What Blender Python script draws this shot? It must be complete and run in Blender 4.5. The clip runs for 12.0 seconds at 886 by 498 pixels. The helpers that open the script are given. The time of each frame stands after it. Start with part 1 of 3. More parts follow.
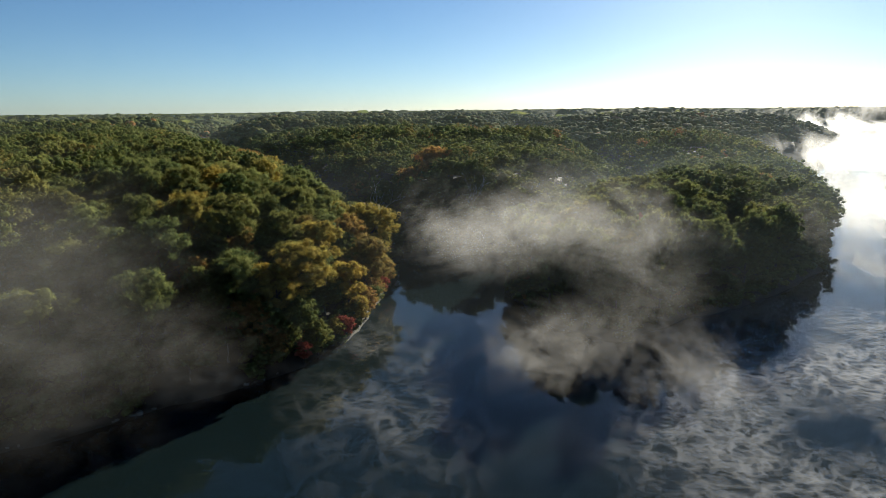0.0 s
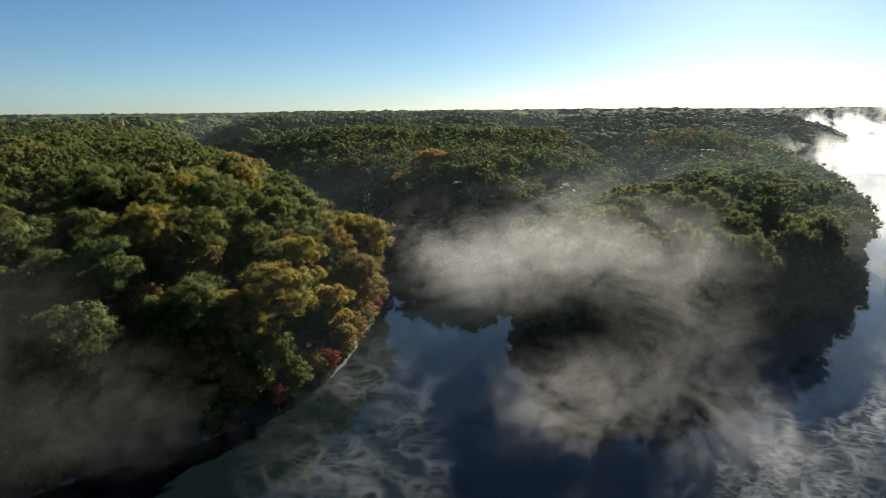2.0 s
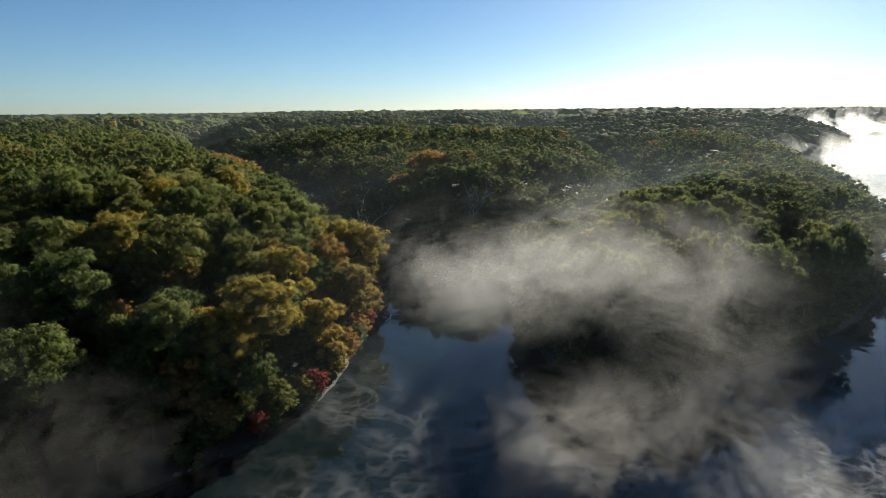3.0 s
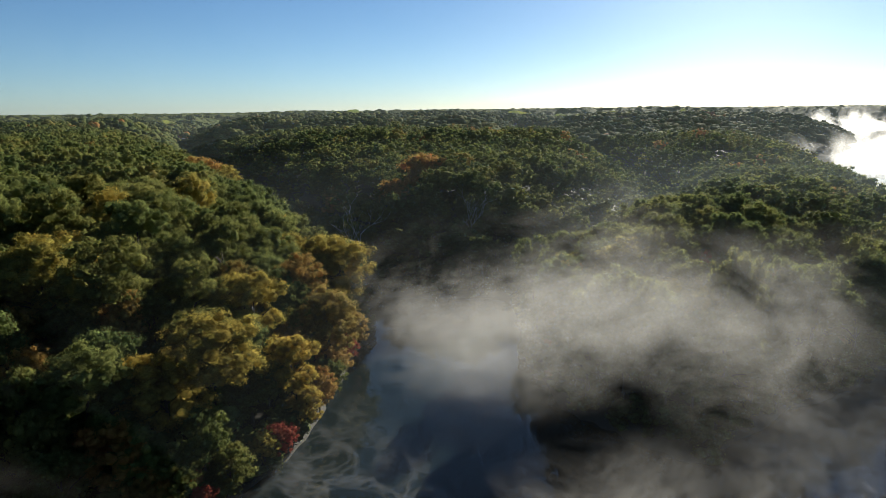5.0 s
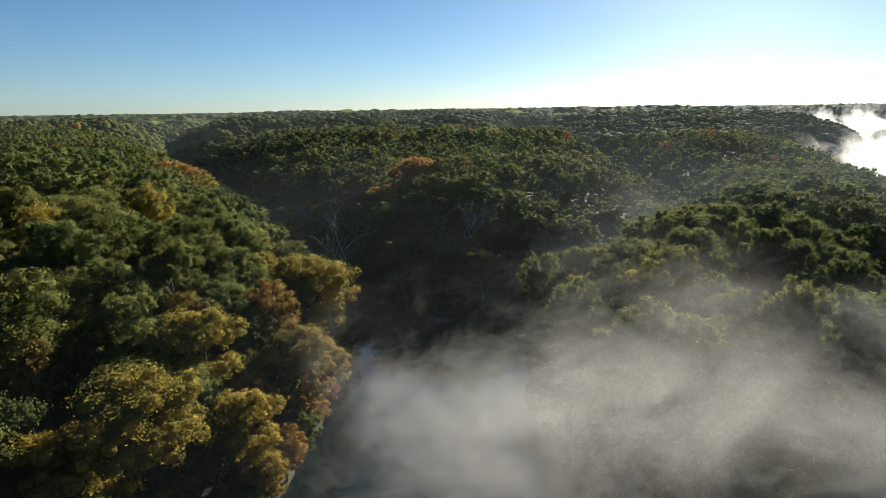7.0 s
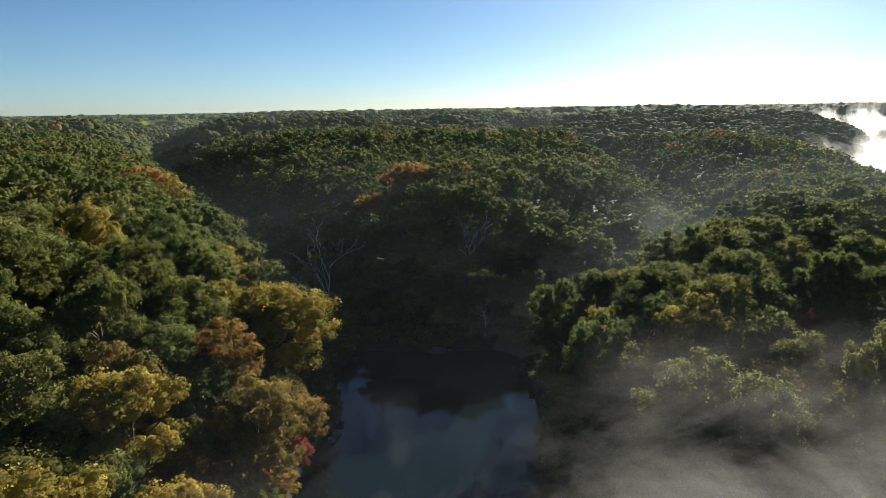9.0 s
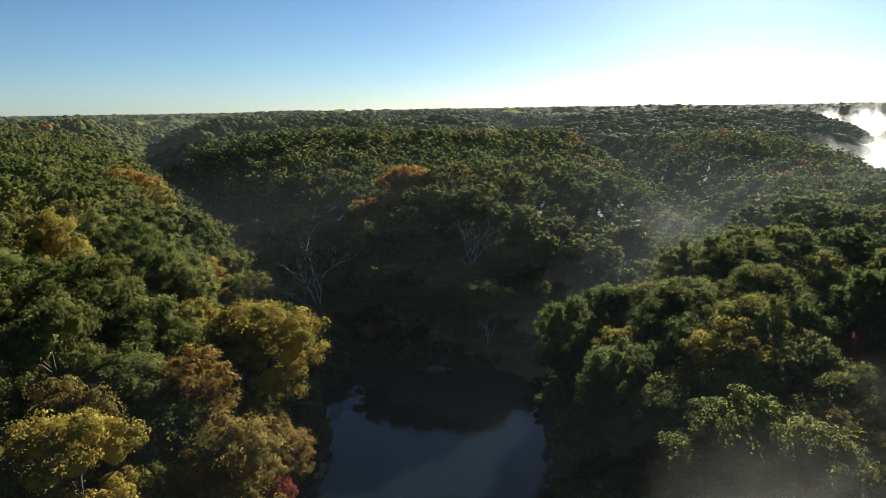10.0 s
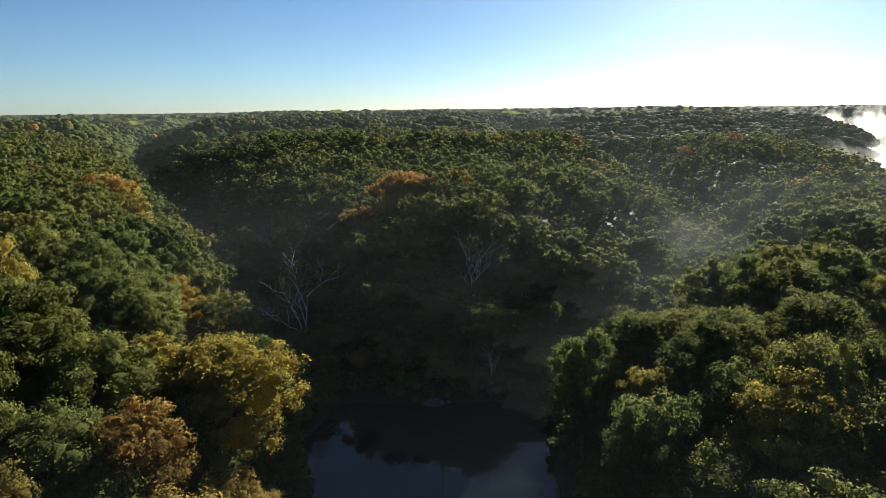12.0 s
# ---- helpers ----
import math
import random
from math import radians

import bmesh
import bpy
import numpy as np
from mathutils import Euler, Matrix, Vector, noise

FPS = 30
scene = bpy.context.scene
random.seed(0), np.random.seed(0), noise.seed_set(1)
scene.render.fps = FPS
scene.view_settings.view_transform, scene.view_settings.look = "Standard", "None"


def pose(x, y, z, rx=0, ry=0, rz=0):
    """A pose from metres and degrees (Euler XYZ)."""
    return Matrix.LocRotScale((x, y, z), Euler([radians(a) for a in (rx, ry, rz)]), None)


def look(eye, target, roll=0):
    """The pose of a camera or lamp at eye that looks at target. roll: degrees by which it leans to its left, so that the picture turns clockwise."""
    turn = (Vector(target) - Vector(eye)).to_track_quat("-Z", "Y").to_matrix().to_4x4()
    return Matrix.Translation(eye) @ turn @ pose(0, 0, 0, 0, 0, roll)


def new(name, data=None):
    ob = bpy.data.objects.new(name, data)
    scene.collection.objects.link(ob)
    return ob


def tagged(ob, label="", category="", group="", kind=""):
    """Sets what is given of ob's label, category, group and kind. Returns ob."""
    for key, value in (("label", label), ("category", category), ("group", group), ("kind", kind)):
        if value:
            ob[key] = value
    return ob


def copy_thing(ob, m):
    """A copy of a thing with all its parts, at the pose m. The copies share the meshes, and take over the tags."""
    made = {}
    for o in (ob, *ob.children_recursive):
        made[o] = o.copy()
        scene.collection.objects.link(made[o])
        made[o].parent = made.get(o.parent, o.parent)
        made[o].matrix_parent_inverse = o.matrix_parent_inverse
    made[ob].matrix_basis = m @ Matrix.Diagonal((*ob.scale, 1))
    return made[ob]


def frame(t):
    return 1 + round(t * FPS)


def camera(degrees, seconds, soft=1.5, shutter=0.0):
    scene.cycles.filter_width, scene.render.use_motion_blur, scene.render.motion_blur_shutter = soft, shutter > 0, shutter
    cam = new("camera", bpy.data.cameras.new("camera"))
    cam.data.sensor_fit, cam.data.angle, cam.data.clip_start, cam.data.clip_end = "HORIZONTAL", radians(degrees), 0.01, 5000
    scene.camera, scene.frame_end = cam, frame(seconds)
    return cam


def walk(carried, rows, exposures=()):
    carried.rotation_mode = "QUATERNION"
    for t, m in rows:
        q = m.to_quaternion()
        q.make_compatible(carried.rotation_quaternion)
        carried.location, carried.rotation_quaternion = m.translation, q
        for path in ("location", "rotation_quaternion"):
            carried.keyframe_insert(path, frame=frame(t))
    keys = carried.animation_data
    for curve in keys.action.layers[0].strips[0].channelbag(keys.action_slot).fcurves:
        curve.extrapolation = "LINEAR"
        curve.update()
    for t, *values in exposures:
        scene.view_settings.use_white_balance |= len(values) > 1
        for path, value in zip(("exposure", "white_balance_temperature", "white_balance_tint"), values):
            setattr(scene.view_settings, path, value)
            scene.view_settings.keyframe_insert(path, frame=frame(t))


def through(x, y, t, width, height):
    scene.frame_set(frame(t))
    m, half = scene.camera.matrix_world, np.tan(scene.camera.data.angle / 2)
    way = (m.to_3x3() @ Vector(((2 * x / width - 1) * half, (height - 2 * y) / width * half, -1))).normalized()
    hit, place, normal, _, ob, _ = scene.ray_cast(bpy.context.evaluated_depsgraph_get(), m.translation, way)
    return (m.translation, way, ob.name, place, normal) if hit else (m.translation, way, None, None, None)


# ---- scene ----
# Camera: a drone gliding straight on over the lake towards the wooded cove.
cam = camera(72.4, 12.0, soft=0.7)
PATH = [
    (0, (1.09, -0.36, 51.84), (-0.98, 48.34, 40.69), -0.48),
    (1, (0.71, 9.63, 51.90), (-1.40, 58.32, 40.75), -0.43),
    (2, (0.49, 19.51, 51.91), (-1.57, 68.20, 40.75), -0.43),
    (3, (0.37, 29.41, 51.88), (-1.60, 78.11, 40.71), -0.45),
    (4, (0.29, 39.32, 51.84), (-1.55, 88.02, 40.65), -0.50),
    (5, (0.23, 49.19, 51.79), (-1.47, 97.89, 40.59), -0.57),
    (6, (0.15, 59.02, 51.75), (-1.40, 107.72, 40.53), -0.65),
    (7, (0.04, 68.85, 51.72), (-1.38, 117.55, 40.48), -0.73),
    (8, (-0.12, 78.74, 51.72), (-1.42, 127.44, 40.46), -0.80),
    (9, (-0.34, 88.64, 51.74), (-1.52, 137.34, 40.48), -0.84),
    (10, (-0.59, 98.18, 51.79), (-1.67, 146.89, 40.53), -0.83),
    (11, (-0.86, 106.53, 51.88), (-1.84, 155.24, 40.63), -0.76),
    (12, (-1.13, 112.00, 52.00), (-2.01, 160.72, 40.78), -0.60),
]
walk(cam, [(t, look(eye, target, roll)) for t, eye, target, roll in PATH], [(0, 1.56, 5600, 2), (5, 1.55, 5570, 2), (9, 1.62, 5620, 2), (12, 1.70, 5680, 2)])

# Light: a low morning sun ahead and to the right, clear sky.
SUN_AZ, SUN_EL = radians(24.0), radians(18.5)
scene.cycles.transparent_max_bounces = 96
world = bpy.data.worlds.new("world")
scene.world = world
world.use_nodes = True
sky = world.node_tree.nodes.new("ShaderNodeTexSky")
sky.sky_type = "NISHITA"
sky.sun_disc = False
sky.sun_elevation = SUN_EL
sky.sun_rotation = SUN_AZ
sky.air_density, sky.dust_density, sky.ozone_density = 0.75, 0.2, 3.0
background = world.node_tree.nodes["Background"]
background.inputs["Strength"].default_value = 0.028
world.node_tree.links.new(sky.outputs[0], background.inputs["Color"])
sun_data = bpy.data.lights.new("sun", "SUN")
sun_data.energy, sun_data.angle, sun_data.color = 4.2, radians(0.6), (1.0, 0.83, 0.63)
sun_lamp = new("sun", sun_data)
sun_way = Vector((math.sin(SUN_AZ) * math.cos(SUN_EL), math.cos(SUN_AZ) * math.cos(SUN_EL), math.sin(SUN_EL)))
sun_lamp.matrix_world = look(sun_way * 900, (0, 0, 0))


# ---- materials ----
def material(name):
    m = bpy.data.materials.new(name)
    m.use_nodes = True
    m.node_tree.nodes.clear()
    return m, m.node_tree.nodes, m.node_tree.links


def node(nodes, kind, **values):
    n = nodes.new(kind)
    for key, value in values.items():
        n.inputs[key.replace("_", " ")].default_value = value
    return n


def ramp(nodes, stops):
    n = nodes.new("ShaderNodeValToRGB")
    while len(n.color_ramp.elements) < len(stops):
        n.color_ramp.elements.new(0.5)
    for e, (at, c) in zip(n.color_ramp.elements, stops):
        e.position, e.color = at, (*c, 1)
    return n


def maths(nodes, links, op, a, b=None, clamp=False):
    n = nodes.new("ShaderNodeMath")
    n.operation, n.use_clamp = op, clamp
    for slot, v in zip(n.inputs, (a, b)):
        if v is None:
            continue
        if isinstance(v, (int, float)):
            slot.default_value = v
        else:
            links.new(v, slot)
    return n.outputs[0]


def leaf_material(name, stops, source, glow=0.58):
    """Foliage: a thin leaf that lets some light through. source: random (per tree) or the tone that each tree carries."""
    m, nodes, links = material(name)
    where = nodes.new("ShaderNodeNewGeometry")
    if source == "random":
        tone = maths(nodes, links, "MULTIPLY_ADD", nodes.new("ShaderNodeObjectInfo").outputs["Random"], 0.5)
        tone.node.inputs[2].default_value = 0.25
    else:
        tone = nodes.new("ShaderNodeAttribute")
        tone.attribute_name = "tone"
        tone = tone.outputs["Fac"]
    island = maths(nodes, links, "MULTIPLY_ADD", where.outputs["Random Per Island"], 0.1)
    island.node.inputs[2].default_value = -0.05
    patch = node(nodes, "ShaderNodeTexNoise", Scale=0.35, Detail=3.0)
    links.new(where.outputs["Position"], patch.inputs["Vector"])
    patchy = maths(nodes, links, "MULTIPLY_ADD", patch.outputs["Fac"], 0.7)
    patchy.node.inputs[2].default_value = -0.35
    mixed = maths(nodes, links, "ADD", maths(nodes, links, "ADD", tone, island), patchy, clamp=True)
    colour = ramp(nodes, stops)
    links.new(mixed, colour.inputs[0])
    fine = node(nodes, "ShaderNodeTexNoise", Scale=3.0, Detail=4.0, Roughness=0.75)
    links.new(where.outputs["Position"], fine.inputs["Vector"])
    medium = node(nodes, "ShaderNodeTexNoise", Scale=0.9, Detail=2.0)
    links.new(where.outputs["Position"], medium.inputs["Vector"])
    shade = maths(nodes, links, "MULTIPLY_ADD", fine.outputs["Fac"], 1.5)
    links.new(maths(nodes, links, "MULTIPLY_ADD", medium.outputs["Fac"], 0.8), shade.node.inputs[2])
    shade.node.inputs[2].links[0].from_node.inputs[2].default_value = -0.15
    scaled = nodes.new("ShaderNodeVectorMath")
    scaled.operation = "SCALE"
    links.new(colour.outputs[0], scaled.inputs[0])
    links.new(shade, scaled.inputs["Scale"])
    bump = node(nodes, "ShaderNodeBump", Strength=0.9, Distance=0.5)
    links.new(fine.outputs["Fac"], bump.inputs["Height"])
    front = node(nodes, "ShaderNodeBsdfPrincipled", Roughness=0.8)
    front.inputs["Specular IOR Level"].default_value = 0.05
    back = nodes.new("ShaderNodeBsdfTranslucent")
    both = nodes.new("ShaderNodeMixShader")
    both.inputs[0].default_value = glow
    out = nodes.new("ShaderNodeOutputMaterial")
    links.new(scaled.outputs[0], front.inputs["Base Color"])
    links.new(bump.outputs[0], front.inputs["Normal"])
    links.new(scaled.outputs[0], back.inputs["Color"])
    links.new(front.outputs[0], both.inputs[1])
    links.new(back.outputs[0], both.inputs[2])
    links.new(both.outputs[0], out.inputs["Surface"])
    return m


GREENS = [(0.0, (0.088, 0.120, 0.039)), (0.35, (0.134, 0.161, 0.048)), (0.7, (0.194, 0.211, 0.060)), (1.0, (0.250, 0.246, 0.065))]
OLIVES = [(0.0, (0.127, 0.151, 0.044)), (0.5, (0.185, 0.192, 0.052)), (1.0, (0.250, 0.226, 0.060))]
YELLOWS = [(0.0, (0.144, 0.156, 0.041)), (0.45, (0.311, 0.262, 0.055)), (1.0, (0.512, 0.356, 0.063))]
ORANGES = [(0.0, (0.146, 0.157, 0.043)), (0.4, (0.286, 0.213, 0.058)), (0.75, (0.399, 0.242, 0.066)), (1.0, (0.459, 0.181, 0.073))]
REDS = [(0.0, (0.175, 0.107, 0.039)), (0.5, (0.350, 0.077, 0.059)), (1.0, (0.409, 0.136, 0.059))]
MIXED = [(0.0, (0.078, 0.105, 0.034)), (0.3, (0.116, 0.145, 0.041)), (0.62, (0.174, 0.192, 0.051)), (0.84, (0.221, 0.211, 0.056)), (0.93, (0.298, 0.237, 0.061)), (1.0, (0.364, 0.211, 0.067))]
LEAVES = {
    "green": leaf_material("leaves_green", GREENS, "random"),
    "olive": leaf_material("leaves_olive", OLIVES, "random"),
    "yellow": leaf_material("leaves_yellow", YELLOWS, "random"),
    "orange": leaf_material("leaves_orange", ORANGES, "random"),
    "red": leaf_material("leaves_red", REDS, "random"),
}
FOREST_LEAVES = leaf_material("leaves_forest", MIXED, "tone", 0.58)


def rough_material(name, stops, scale, roughness=0.9, bump_depth=0.05, stretch=(1, 1, 1)):
    m, nodes, links = material(name)
    where = nodes.new("ShaderNodeNewGeometry")
    mapping = nodes.new("ShaderNodeMapping")
    mapping.inputs["Scale"].default_value = stretch
    links.new(where.outputs["Position"], mapping.inputs["Vector"])
    coarse = node(nodes, "ShaderNodeTexNoise", Scale=scale, Detail=6.0, Roughness=0.65)
    fine = node(nodes, "ShaderNodeTexNoise", Scale=scale * 9, Detail=5.0, Roughness=0.7)
    for n in (coarse, fine):
        links.new(mapping.outputs[0], n.inputs["Vector"])
    both = maths(nodes, links, "MULTIPLY_ADD", fine.outputs["Fac"], 0.5)
    links.new(maths(nodes, links, "MULTIPLY", coarse.outputs["Fac"], 0.6), both.node.inputs[2])
    colour = ramp(nodes, stops)
    links.new(both, colour.inputs[0])
    bump = node(nodes, "ShaderNodeBump", Strength=0.8, Distance=bump_depth)
    links.new(both, bump.inputs["Height"])
    surface = node(nodes, "ShaderNodeBsdfPrincipled", Roughness=roughness)
    out = nodes.new("ShaderNodeOutputMaterial")
    links.new(colour.outputs[0], surface.inputs["Base Color"])
    links.new(bump.outputs[0], surface.inputs["Normal"])
    links.new(surface.outputs[0], out.inputs["Surface"])
    return m


BARK = rough_material("bark", [(0.3, (0.03, 0.024, 0.018)), (0.7, (0.095, 0.078, 0.06))], 1.5, bump_depth=0.04, stretch=(1, 1, 0.25))
PALE_BARK = rough_material("pale_bark", [(0.3, (0.25, 0.22, 0.17)), (0.5, (0.55, 0.52, 0.45)), (0.75, (0.7, 0.68, 0.62))], 0.8, stretch=(1, 1, 0.4))
STONE = rough_material("limestone", [(0.25, (0.05, 0.044, 0.036)), (0.5, (0.11, 0.098, 0.082)), (0.8, (0.22, 0.2, 0.17))], 0.7, bump_depth=0.12, stretch=(1, 1, 3))
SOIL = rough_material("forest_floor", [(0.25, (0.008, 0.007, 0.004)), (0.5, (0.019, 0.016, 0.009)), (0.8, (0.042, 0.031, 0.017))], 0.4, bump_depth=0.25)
STEEL = rough_material("galvanised_steel", [(0.3, (0.25, 0.25, 0.26)), (0.8, (0.4, 0.4, 0.41))], 0.5, roughness=0.5, bump_depth=0.01)

m, nodes, links = material("lake_water")
WATER = m
where = nodes.new("ShaderNodeNewGeometry")
swell = node(nodes, "ShaderNodeTexNoise", Scale=0.22, Detail=3.0)
ripple = node(nodes, "ShaderNodeTexNoise", Scale=2.2, Detail=3.0)
for n in (swell, ripple):
    links.new(where.outputs["Position"], n.inputs["Vector"])
waves = maths(nodes, links, "MULTIPLY_ADD", ripple.outputs["Fac"], 0.12)
links.new(swell.outputs["Fac"], waves.node.inputs[2])
bump = node(nodes, "ShaderNodeBump", Strength=0.35, Distance=0.018)
links.new(waves, bump.inputs["Height"])
surface = node(nodes, "ShaderNodeBsdfPrincipled", Roughness=0.03, IOR=1.333)
surface.inputs["Base Color"].default_value = (0.006, 0.011, 0.012, 1)
out = nodes.new("ShaderNodeOutputMaterial")
links.new(bump.outputs[0], surface.inputs["Normal"])
links.new(surface.outputs[0], out.inputs["Surface"])


def mist_material(name, thickness, noise_scale, through=0.6, tear=0.62, stretch=(1, 1, 1.3), evenness=0.0, veins=0.0, white=0.93, detail=4.5, swirl=0.8, sharp=7.0, grain=0.56, tint=(1, 1, 1)):
    """Drifting mist: sheets of droplets, thin at the cloud's rim and torn by noise inside it."""
    m, nodes, links = material(name)
    where = nodes.new("ShaderNodeNewGeometry")
    local = nodes.new("ShaderNodeTexCoord")
    size = nodes.new("ShaderNodeVectorMath")
    size.operation = "LENGTH"
    links.new(local.outputs["Object"], size.inputs[0])
    mapping = nodes.new("ShaderNodeMapping")
    mapping.inputs["Rotation"].default_value = (0, radians(25), 0)
    mapping.inputs["Scale"].default_value = stretch
    links.new(where.outputs["Position"], mapping.inputs["Vector"])
    billow = node(nodes, "ShaderNodeTexNoise", Scale=noise_scale, Detail=detail, Roughness=grain, Distortion=swirl)
    links.new(mapping.outputs[0], billow.inputs["Vector"])
    rim = maths(nodes, links, "SUBTRACT", 1.0, size.outputs["Value"], clamp=True)
    torn = maths(nodes, links, "MULTIPLY_ADD", billow.outputs["Fac"], sharp)
    torn.node.inputs[2].default_value = -sharp * tear
    body = maths(nodes, links, "ADD", maths(nodes, links, "MULTIPLY_ADD", rim, 1.15), torn, clamp=True)
    body.node.inputs[0].links[0].from_node.inputs[2].default_value = evenness
    if veins:
        line = maths(nodes, links, "ABSOLUTE", maths(nodes, links, "SUBTRACT", billow.outputs["Fac"], 0.5))
        line = maths(nodes, links, "SUBTRACT", 1.0, maths(nodes, links, "MULTIPLY", line, 14.0), clamp=True)
        broad = node(nodes, "ShaderNodeTexNoise", Scale=0.04, Detail=3.0)
        links.new(where.outputs["Position"], broad.inputs["Vector"])
        patch = maths(nodes, links, "MULTIPLY_ADD", broad.outputs["Fac"], 4.0, clamp=True)
        patch.node.inputs[2].default_value = -1.3
        thin = maths(nodes, links, "MULTIPLY_ADD", line, veins)
        thin.node.inputs[2].default_value = 1.0 - veins
        body = maths(nodes, links, "MULTIPLY", thin, patch)
    soft = maths(nodes, links, "MULTIPLY", maths(nodes, links, "MULTIPLY", rim, 1.7, clamp=True), body)
    alpha = maths(nodes, links, "MULTIPLY", soft, thickness, clamp=True)
    near = nodes.new("ShaderNodeBsdfDiffuse")
    near.inputs["Color"].default_value = (white * 0.95 * tint[0], white * 0.95 * tint[1], white * 0.95 * tint[2], 1)
    far = nodes.new("ShaderNodeBsdfTranslucent")
    far.inputs["Color"].default_value = (white * tint[0], white * 0.98 * tint[1], white * 0.96 * tint[2], 1)
    lit = nodes.new("ShaderNodeMixShader")
    lit.inputs[0].default_value = through
    clear = nodes.new("ShaderNodeBsdfTransparent")
    both = nodes.new("ShaderNodeMixShader")
    out = nodes.new("ShaderNodeOutputMaterial")
    links.new(near.outputs[0], lit.inputs[1])
    links.new(far.outputs[0], lit.inputs[2])
    links.new(alpha, both.inputs[0])
    links.new(clear.outputs[0], both.inputs[1])
    links.new(lit.outputs[0], both.inputs[2])
    links.new(both.outputs[0], out.inputs["Surface"])
    return m


MIST = mist_material("drifting_mist", 0.05, 0.1, 0.9, tear=0.53, white=0.7, detail=6.0, stretch=(0.8, 1.9, 1.15), swirl=0.6, sharp=6.0, grain=0.63)
WISPY_MIST = mist_material("wispy_mist", 0.024, 0.1, 0.9, tear=0.53, white=0.7, detail=6.0, stretch=(0.8, 1.9, 1.15), swirl=0.6, sharp=6.0, grain=0.63)
THIN_MIST = mist_material("thin_mist", 0.024, 0.08, 0.75, tear=0.53, white=0.45, detail=6.0, stretch=(0.8, 1.9, 1.1), swirl=0.5, sharp=5.5, grain=0.6)
LOW_FOG = mist_material("low_fog", 0.4, 0.02, 0.9, evenness=1.0)
FOG = mist_material("fog_bank", 0.5, 0.02, 0.9, evenness=0.4)
# Bluish sheets for hazy air and the sun's lens glare, lifting dark shade.
NEAR_GLARE_HAZE = mist_material("near_glare_haze", 0.0032, 0.01, 0.8, evenness=1.5, tint=(0.72, 0.86, 1))
VALLEY_GLARE_HAZE = mist_material("valley_glare_haze", 0.0066, 0.01, 0.8, evenness=1.5, tint=(0.74, 0.87, 1))
FAR_GLARE_HAZE = mist_material("far_glare_haze", 0.0055, 0.01, 0.8, evenness=1.5, tint=(0.72, 0.86, 1))
SURFACE_MIST = mist_material("surface_mist", 0.26, 0.2, 0.1, stretch=(1, 1, 1), veins=0.92, white=0.85, detail=3.0, swirl=0.25)
LACE_MIST = mist_material("lace_mist", 0.045, 0.17, 0.1, stretch=(1, 1, 1), veins=0.92, white=0.85, detail=2.5, swirl=0.25)


# ---- meshes out of arrays ----
def sheet(name, verts, faces, mat, smooth=False, tone=None, normals=None):
    """A mesh from arrays: faces all have the same number of corners. smooth: one truth, or one for each face."""
    verts, faces = np.asarray(verts, np.float32), np.asarray(faces, np.int32)
    mesh = bpy.data.meshes.new(name)
    count, corners = faces.shape
    mesh.vertices.add(len(verts))
    mesh.vertices.foreach_set("co", verts.ravel())
    mesh.loops.add(count * corners)
    mesh.loops.foreach_set("vertex_index", faces.ravel())
    mesh.polygons.add(count)
    mesh.polygons.foreach_set("loop_start", np.arange(0, count * corners, corners, dtype=np.int32))
    mesh.polygons.foreach_set("use_smooth", np.broadcast_to(np.asarray(smooth, bool), (count,)).copy())
    if tone is not None:
        mesh.attributes.new("tone", "FLOAT", "POINT").data.foreach_set("value", np.asarray(tone, np.float32))
    mesh.materials.append(mat)
    mesh.update(calc_edges=True)
    mesh.validate()
    if normals is not None:
        mesh.attributes.new("custom_normal", "FLOAT_VECTOR", "POINT").data.foreach_set("vector", np.asarray(normals, np.float32).ravel())
    return mesh


def part(name, mesh, parent=None, label="", at=(0, 0, 0)):
    ob = new(name, mesh)
    ob.parent, ob.location = parent, at
    return tagged(ob, label)


def lattice(x, y, seed=0.0):
    """Smooth value noise from 0 to 1 over the plan."""
    xi, yi = np.floor(x), np.floor(y)
    u, v = x - xi, y - yi
    u, v = u * u * (3 - 2 * u), v * v * (3 - 2 * v)

    def corner(a, b):
        s = np.sin(a * 127.1 + b * 311.7 + seed * 74.7) * 43758.5453
        return s - np.floor(s)

    low = corner(xi, yi) * (1 - u) + corner(xi + 1, yi) * u
    high = corner(xi, yi + 1) * (1 - u) + corner(xi + 1, yi + 1) * u
    return low * (1 - v) + high * v


# ---- the plan: the lake's shore and the ravines ----
SHORE = [(-150, -60), (-105, 35), (-73, 82), (-57, 94), (-45, 104), (-34, 116), (-29, 128), (-25.5, 144), (-24, 165), (-23, 185), (-25, 200),
         (-22, 213), (-5, 213.5), (8, 215), (16, 206), (15, 190), (13.5, 170), (19, 148), (36, 132), (58, 149), (80, 162), (114, 192), (133, 221),
         (150, 252), (176, 300), (212, 400), (245, 500), (300, 620), (430, 740), (500, 860), (520, 1000), (700, 1500), (1500, 1600), (1250, 700),
         (900, 200), (700, -150), (420, -420), (60, -480), (-150, -300)]
RAVINES = [[(-27, 208), (-40, 240), (-78, 305), (-140, 405), (-205, 510), (-360, 820), (-420, 1200)],
           [(18, 214), (48, 246), (78, 292), (98, 370), (104, 470), (60, 640), (90, 900)]]


